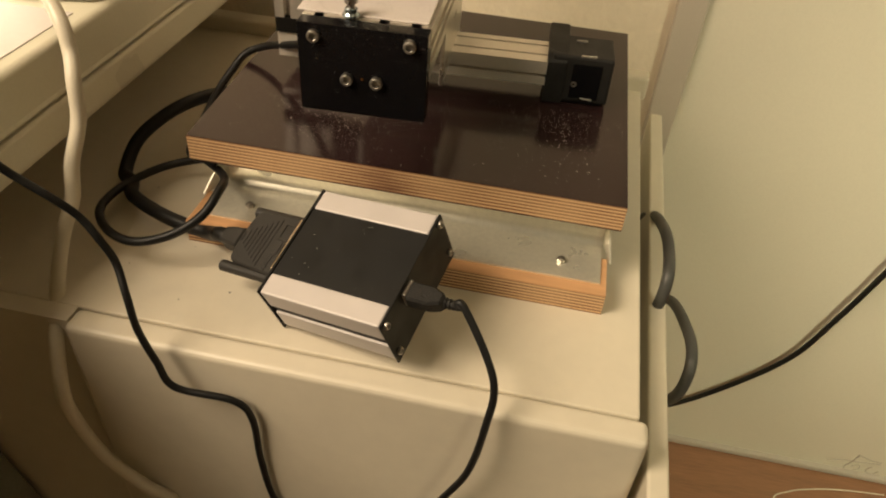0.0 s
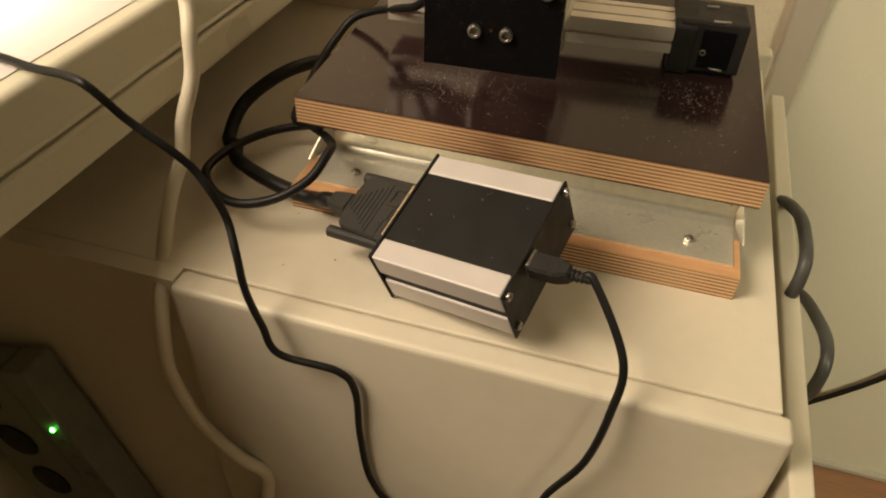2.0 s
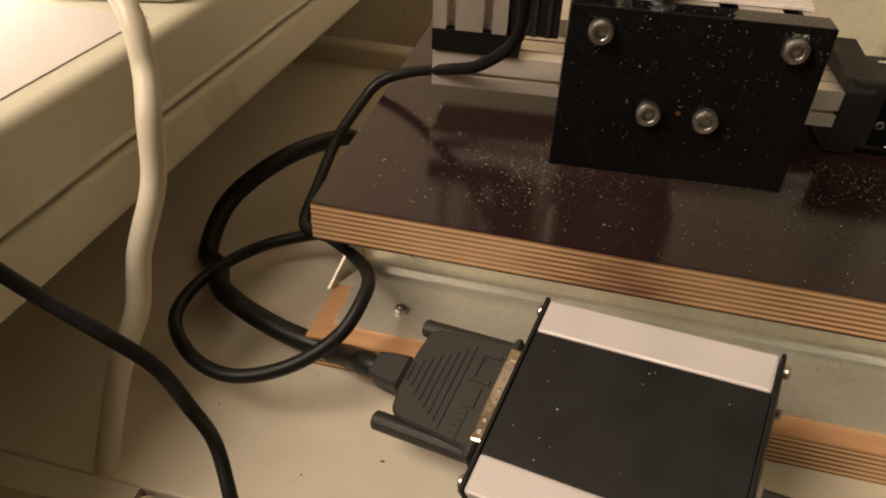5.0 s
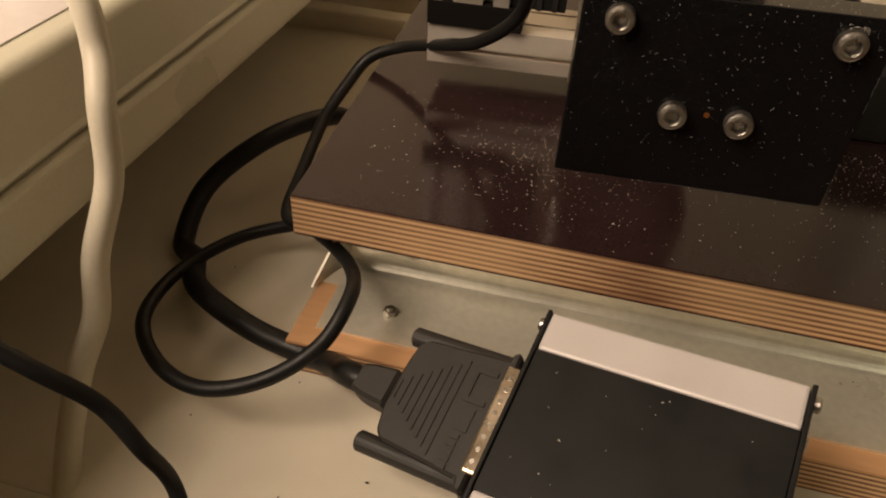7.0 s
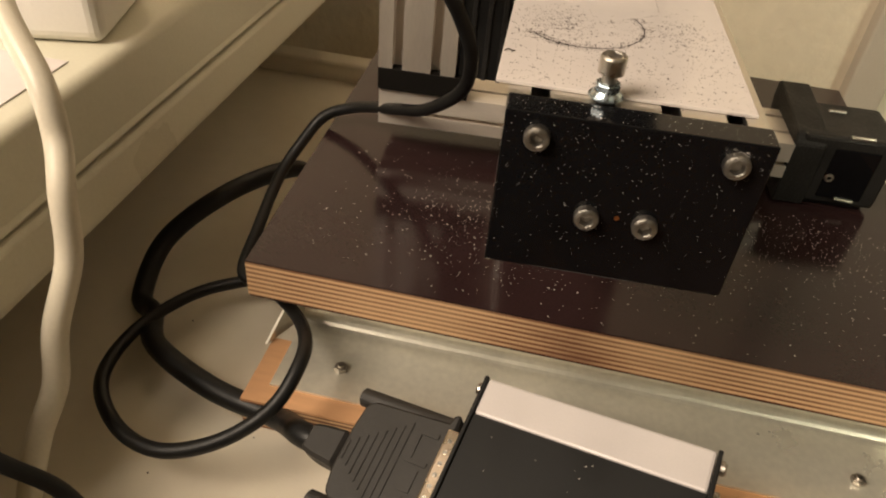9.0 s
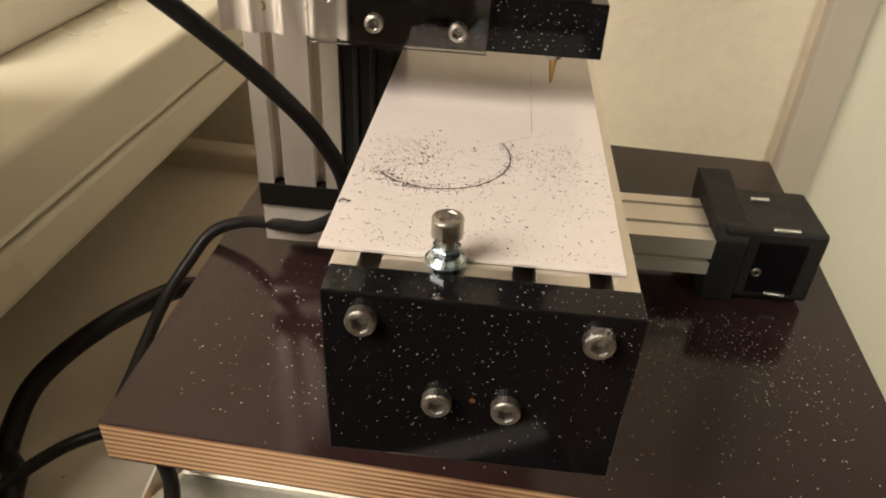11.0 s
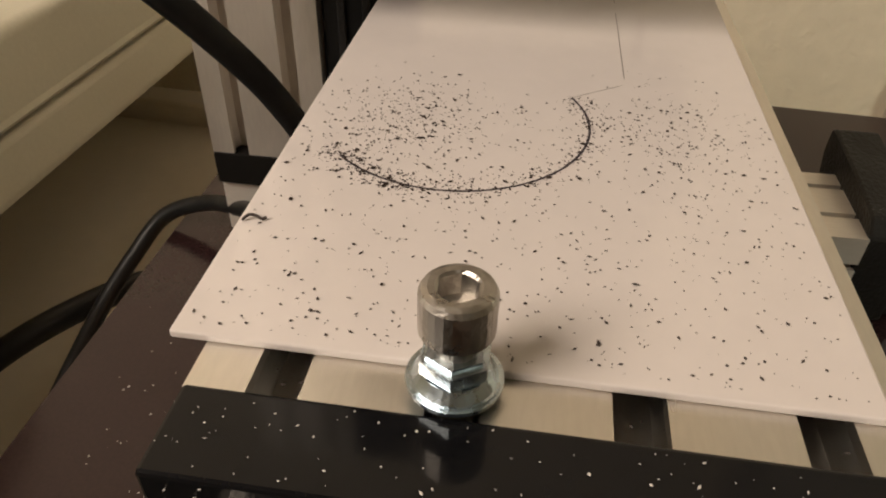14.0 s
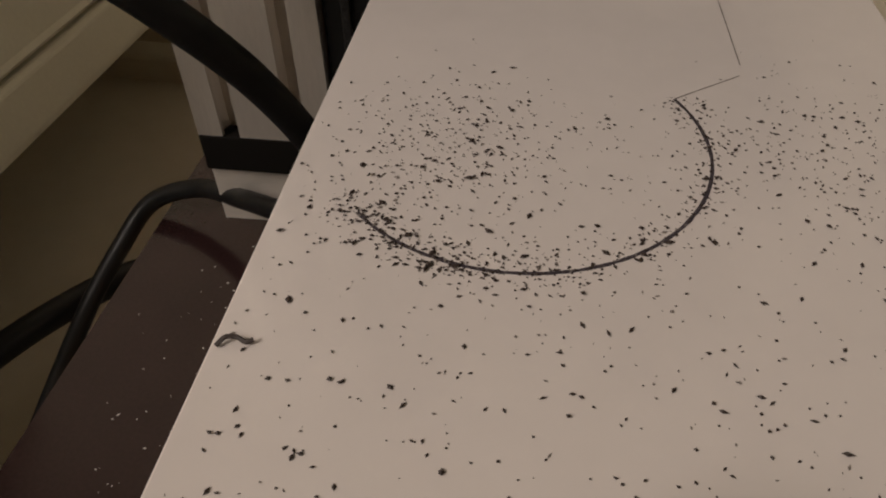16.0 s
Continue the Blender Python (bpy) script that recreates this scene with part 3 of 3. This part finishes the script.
block_chips = [(x, y, 110.0 if x > 272 else 109.8 + (y - 133) * 0.094) for x, y in block_chips if 257 < x < 306]
stuff("block_chips", block_chips, 0.06, 0.17, CHIPG, "pale dust on the black end block")
stuff("spindle_chips", [(rng.uniform(142, 178), 65.9, rng.uniform(208.5, 224.5)) for _ in range(110)], 0.07, 0.2, CHIPW, "white chips on the spindle holder")
stuff("bed_crumbs", [(rng.uniform(110, 182), rng.uniform(-30.5, -24.5), 185.0) for _ in range(40)], 0.06, 0.2, CHIPD, "dark crumbs on the bed edge")
stuff("surface_specks", [(16, -41, 0.0), (30, -95, 0), (-20, -70, 0), (60, -80, 0), (-45, 20, 0)], 0.3, 0.7, CHIPD, "tiny dark crumbs on the cabinet top", False)

# ---- controller box, leaning on the wood strip ----
U = Vector((0.95242, -0.26391, 0.15248))
V = Vector((0.20607, 0.92617, 0.31583))
N = U.cross(V)
BOX = Matrix.Translation(Vector((99.3, -114.0, 41.4)) * MM) @ Matrix((U, V, N)).transposed().to_4x4()
ctl = thing("controller_box", "small silver and black aluminium controller box leaning on the strip", "controller box", m=BOX)
part("lower_shell", box(0.4, 85.4, 0.6, 83.4, -40, -23.5, 1.2), SILVER, ctl)
part("side_channel", box(0.5, 85.3, 2.2, 81.8, -24, -15.5), ANOD, ctl, "black recessed side channel")
part("upper_shell", box(0.4, 85.4, 0.2, 15.2, -16, 0, 1.2), SILVER, ctl, "matt silver top edge")
part("upper_shell", box(0.4, 85.4, 68.3, 83.8, -16, 0, 1.2), SILVER, ctl, "matt silver top edge")
part("top_panel", box(0.4, 85.4, 15.2, 68.3, -16, -0.5, 0.2), ANOD, ctl, "black anodised top panel")
lp = part("end_plate", box(-1.4, 0.2, -0.3, 84.3, -43, 0.6, 0.4), ANOD, ctl, "black end plate")
rp = part("end_plate", box(85.6, 87.2, -0.3, 84.3, -41, 0.6, 0.4), ANOD, ctl, "black end plate")
for y, z in ((4.2, -3.6), (4.2, -33), (79.6, -3.6), (79.6, -33)):
    cap_screw(rp, (87.2, y, z), (1, 0, 0), 2.6, 2.2)
    cap_screw(lp, (-1.4, y, z), (-1, 0, 0), 2.6, 2.2)
part("usb_socket", box(86.5, 89.5, 25, 37, -14, -3, 0.8), STEEL, ctl, "metal socket")
stuff("box_specks", [tuple(((BOX @ Vector((rng.uniform(3, 83) * MM, rng.uniform(3, 80) * MM, -0.0004))) / MM)) for _ in range(26)], 0.12, 0.32, CHIPW, "white specks on the controller box", False)

# D-shaped plug with moulded hood
plug = thing("parallel_plug", "dark grey moulded parallel cable plug in the controller box", "plug", m=BOX)
part("shell", box(-8.5, -1.4, 20.5, 61.5, -24.5, -6.0, 1), GOLD, plug, "bright metal plug shell")
for k in range(8):
    part("shell_dimple", rod((-5.6, 24.5 + 4.6 * k, -6.2), (-5.6, 24.5 + 4.6 * k, -5.7), 0.9, seg=10), STEEL, plug)
hood = prism([(-10, 14.5), (-7, 14.5), (-7, 69.5), (-10, 69.5), (-11, 65.5), (-44, 63.5), (-47, 60.5), (-48, 51), (-48, 33), (-46, 24), (-43, 21), (-11, 18.5)], -26.5, -11, 2, bevel=1.0)
hd = part("hood", hood, HOOD, plug)
for k in range(8):
    w = 4 + 2.2 * k
    part("grip_rib", box(-46.5 + 3.1 * k, -45.4 + 3.1 * k, 41 - w, 41 + w, -11.2, -10.55, 0.2), HOOD, hd)
part("raised_mark", prism([(-21, 45), (-12, 45), (-12, 47), (-19, 47), (-19, 57), (-12, 57), (-12, 59), (-21, 59)], -11.1, -10.4, 2), HOOD, hd)
part("raised_mark", prism([(-19, 34), (-14, 34), (-14, 43), (-19, 43)], -11.1, -10.5, 2), HOOD, hd)
for k in range(5):
    part("raised_bar", box(-19, -15.5, 19.5 + 2.8 * k, 21.4 + 2.8 * k, -11.1, -10.5), HOOD, hd)
for y in (19.5, 66.0):
    part("thumb_screw", rod((-54, y, -18.5), (-9, y, -18.5), 4.0, seg=20, bevel=0.7), HOOD, plug, "dark thumb screw")
    part("screw_tip", rod((-9, y, -18.5), (-1.4, y, -18.5), 2.2, seg=6), STEEL, plug)
part("strain_relief", prism([(-66, 35.5), (-60, 34), (-49, 33), (-49, 49), (-60, 48), (-66, 46.5)], -24.5, -12.5, 2, bevel=1.5), HOOD, plug)


def boxpoint(a, b, c):
    return tuple(BOX @ Vector((a * MM, b * MM, c * MM)) / MM)


def cable(name, label, pts, r, material, steps=10, seg=14):
    ob = link(name, tube(pts, r, seg, steps), material, smooth=True)
    return tagged(ob, label, "cable")


cable("parallel_cable", "thick black cable curving from the plug behind the board",
      [boxpoint(-60, 41, -18.5), boxpoint(-72, 42, -19), (25.8, -35.7, 11.9), (-9.9, -28.4, 12.6), (-46.1, -11.5, 13.3), (-63.1, 13.5, 7), (-76.6, 26.5, 5.6), (-75, 54.7, 22.7), (-51.2, 83.8, 39.7), (-30.7, 126.2, 34.7), (-23.3, 155, 15.5), (3.7, 193.5, 5.6), (43.5, 225.5, 5.6)], 5.4, RUBBER)
cable("machine_cable", "thin black cable looping below the board corner",
      [(40.3, 72, 12.3), (9.3, 51.1, 19.6), (-21.4, 37.9, 19.5), (-45.2, 23.6, 15.7), (-59.2, -6.6, 15.4), (-53.3, -42.6, 21.8), (-33.1, -65.1, 23.4), (-9, -73.5, 25.3), (14.8, -66.6, 30.7), (32.2, -51.8, 39.9), (37.8, -33, 49.4), (31, -11.1, 42.8), (16.9, 9.7, 34), (-1.5, 24.6, 31.2), (-19.5, 33.3, 30.2), (-22.7, 60.7, 37.7), (-24.5, 97.2, 48.4), (-17.4, 116.2, 62), (-7.4, 128.3, 74.6), (12.9, 127.7, 84.2), (37.9, 112.3, 95.3), (57.9, 98.2, 105.7), (77.3, 82.5, 126.7), (82, 69, 150), (77, 60, 170), (70, 50, 187), (61, 40, 203), (49, 31, 219), (33, 24, 235), (13, 18, 251), (-11, 14, 269), (-41, 10, 291)], 3.2, RUBBER)
up = thing("usb_plug", "black moulded plug of the thin cable", "plug", m=BOX)
part("plug_body", prism([(88, 24), (104, 24), (112, 27), (112, 34), (104, 37), (88, 37)], -14, -3.5, 2, bevel=1.6), BLACKPLASTIC, up)
for k in range(4):
    part("relief_ring", rod((112 + 2.6 * k, 30.5, -8.6), (113.6 + 2.6 * k, 30.5, -8.6), 3.6 - 0.25 * k, seg=14, bevel=0.4), BLACKPLASTIC, up)
part("relief_core", rod((110, 30.5, -8.6), (123, 30.5, -8.6), 2.4, seg=14), BLACKPLASTIC, up)
cable("usb_cable", "thin black cable hanging before the cabinet and over the sill",
      [boxpoint(118, 30.5, -8.6), boxpoint(125, 30, -8.8), (249.1, -137.2, 30.6), (249.1, -149, 1.1), (242.3, -152.8, -43.1), (225.5, -150.4, -90.2), (222.8, -148.2, -121.1), (213.4, -149.8, -141.2), (184.2, -147.7, -148.9), (124.8, -143.5, -166.6), (104.6, -142.3, -144.1), (98.2, -142.1, -93.9), (97.4, -142.9, -48.1), (87.6, -145.3, -28.5), (52.4, -150.5, -19.6), (43, -149.3, 1.2), (35, -147.5, 25.1), (30.6, -143, 47.8), (22.4, -133.7, 63.8), (17.8, -135.6, 81.9), (8.3, -134.2, 95), (-2.5, -138.3, 109.3), (-19.9, -141, 123.5), (-31.9, -147.4, 143.1), (-48, -143, 144), (-74, -137, 141), (-125, -128, 138.2), (-220, -150, 137.8)], 2.35, RUBBER)
cable("white_cable", "thick white cable hanging over the sill edge down the cabinet",
      [(-150, 70, 330), (-128, 55, 262), (-102.6, 30.1, 208.1), (-78.4, -7.9, 180.3), (-52.4, -29.7, 159.2), (-45.8, -36.8, 141.7), (-40.1, -48.2, 127.6), (-39.9, -54.4, 103.1), (-43.7, -67, 78), (-44.4, -75, 55.8), (-49, -86.1, 36.8), (-49.9, -100.4, 15), (-47.6, -114.6, -3.8), (-36.5, -137.2, -13.9), (-32.7, -150.3, -40.9), (-31.4, -153.5, -69.5), (-23.6, -149.1, -121.2), (2.3, -147.7, -155.8), (17.3, -140.9, -186.1), (10.4, -148, -253.8), (10, -150, -400)], 4.8, WHITEPVC)
cable("grey_cable", "thick dark grey cable looping beside the cabinet",
      [(354, 235, -140), (361, 187, -70), (363, 137, -29), (363, 80, -2), (364, 49, 1), (363, 23, -2), (362, 17, -23), (361, 30, -49), (361, 64, -97), (356, 81, -221)], 4.6, GREYRUB)
cable("grey_cable", "dark grey cable bowed out past the side board",
      [(376, 149, -147), (387, 89, -82), (394, 34, -62), (395, 1, -59), (393, -13, -75), (388, -11, -99), (374, 17, -145), (373, 41, -222)], 4.6, GREYRUB)
cable("wall_cable", "black cable sagging along the wall",
      [(440, 440, -655), (500, 444, -640), (549, 446, -623), (622, 448, -555), (689, 448, -467), (721, 448, -376), (748, 448, -277), (770, 448, -180), (790, 450, -60)], 4.2, RUBBER)
cable("floor_wire", "thin white wire lying on the wooden floor",
      [(735, 350, -732.6), (748, 382, -732.6), (772, 396, -732.6), (799, 407, -732.6), (859, 421, -732.6), (940, 430, -732.6)], 1.2, WHITEPVC)

# ---- on and beside the sill ----
white = thing("white_plastic_box", "white rounded plastic box standing on the window sill", "box", m=pose(-0.0830, 0.050, 0.1352, 0, 0, 14))
part("case", box(-66, 0, 0, 66, 0, 70, 6, 4), WHITEPL, white)
part("seam", box(-66.4, 0.4, -0.4, 66.4, 44, 45, 0.3), WHITEPL, white)
paper = tagged(link("paper", (box(-300, -88, -330, 30, 135.3, 135.7)), SHEETW), "white paper lying flat on the window sill", "paper")
frame_bar = thing("window_frame", "white window frame base at the back of the sill", "window frame", kind="structure")
part("frame_bar", (box(-420, -150, 165, 464, 135.2, 165, 3)), WHITEPL, frame_bar)

# power strip leaning upright against the cabinet front, its top band towards the cabinet
DEV = Matrix.Translation((-0.152, -0.165, -0.164)) @ Matrix(((0.26, 0.966, 0.0), (0.0, 0.0, -1.0), (-0.966, 0.26, 0.0))).to_4x4()
dev = thing("power_strip", "dark grey power strip with a green light beside the cabinet", "device", m=DEV)
part("case", box(-62, 234, -96, -15, -30, -1, 4, 3), DEVICE, dev)
part("switch_band", box(-62, 234, -13, 12, -30, 0, 2, 3), DEVICE, dev)
part("light", rod((0, 0, -0.4), (0, 0, 1.4), 2.0, seg=14), LED, dev, "small glowing green light")
for k in range(4):
    part("button", rod((18 + 20 * k, 1, -0.6), (18 + 20 * k, 1, 2.4), 6, seg=20, bevel=1), DEVICE, dev)
for k in range(5):
    part("socket", rod((-32 + 54 * k, -56, -1.2), (-32 + 54 * k, -56, 0.4), 19, seg=28, bevel=0.8), BLACKPLASTIC, dev, "dark round socket")
shelf = thing("lower_shelf", "dark shelf board low beside the cabinet front", "shelf")
part("shelf_board", box(-330, -30, -460, -134, -424, -404, 2), DEVICE, shelf)
for x in (-310, -60):
    for y in (-440, -160):
        part("shelf_leg", box(x, x + 20, y, y + 20, FLOOR_Z, -424, 2), DEVICE, shelf)

cable("floor_cable", "dark cable coiled on the wooden floor",
      [(905, 150, -727.4), (880, 230, -727.4), (900, 300, -727.4), (950, 330, -727.4), (1010, 310, -727.4), (1040, 240, -727.4), (1010, 160, -727.4)], 6.5, GREYRUB)
scrawl = thing("wall_scrawl", "faint brown pencil scrawl low on the wall", "scrawl", m=pose(0.885, 0.4605, -0.700))


def stroke(points, r=0.8):
    part("stroke", tube([(x, 0.6, z) for x, z in points], r, 6, 6), TRIM, scrawl)


stroke([(-45, -6), (-20, 2), (10, 4), (40, 8)])
stroke([(0, 22), (-6, 0), (-12, -18), (2, -30), (10, -32)])
stroke([(0, 22), (20, 14), (40, 12)])
stroke([(-2, -12), (8, -4), (12, -14), (4, -20)])
stroke([(30, -2), (24, -16), (36, -22), (44, -12)])
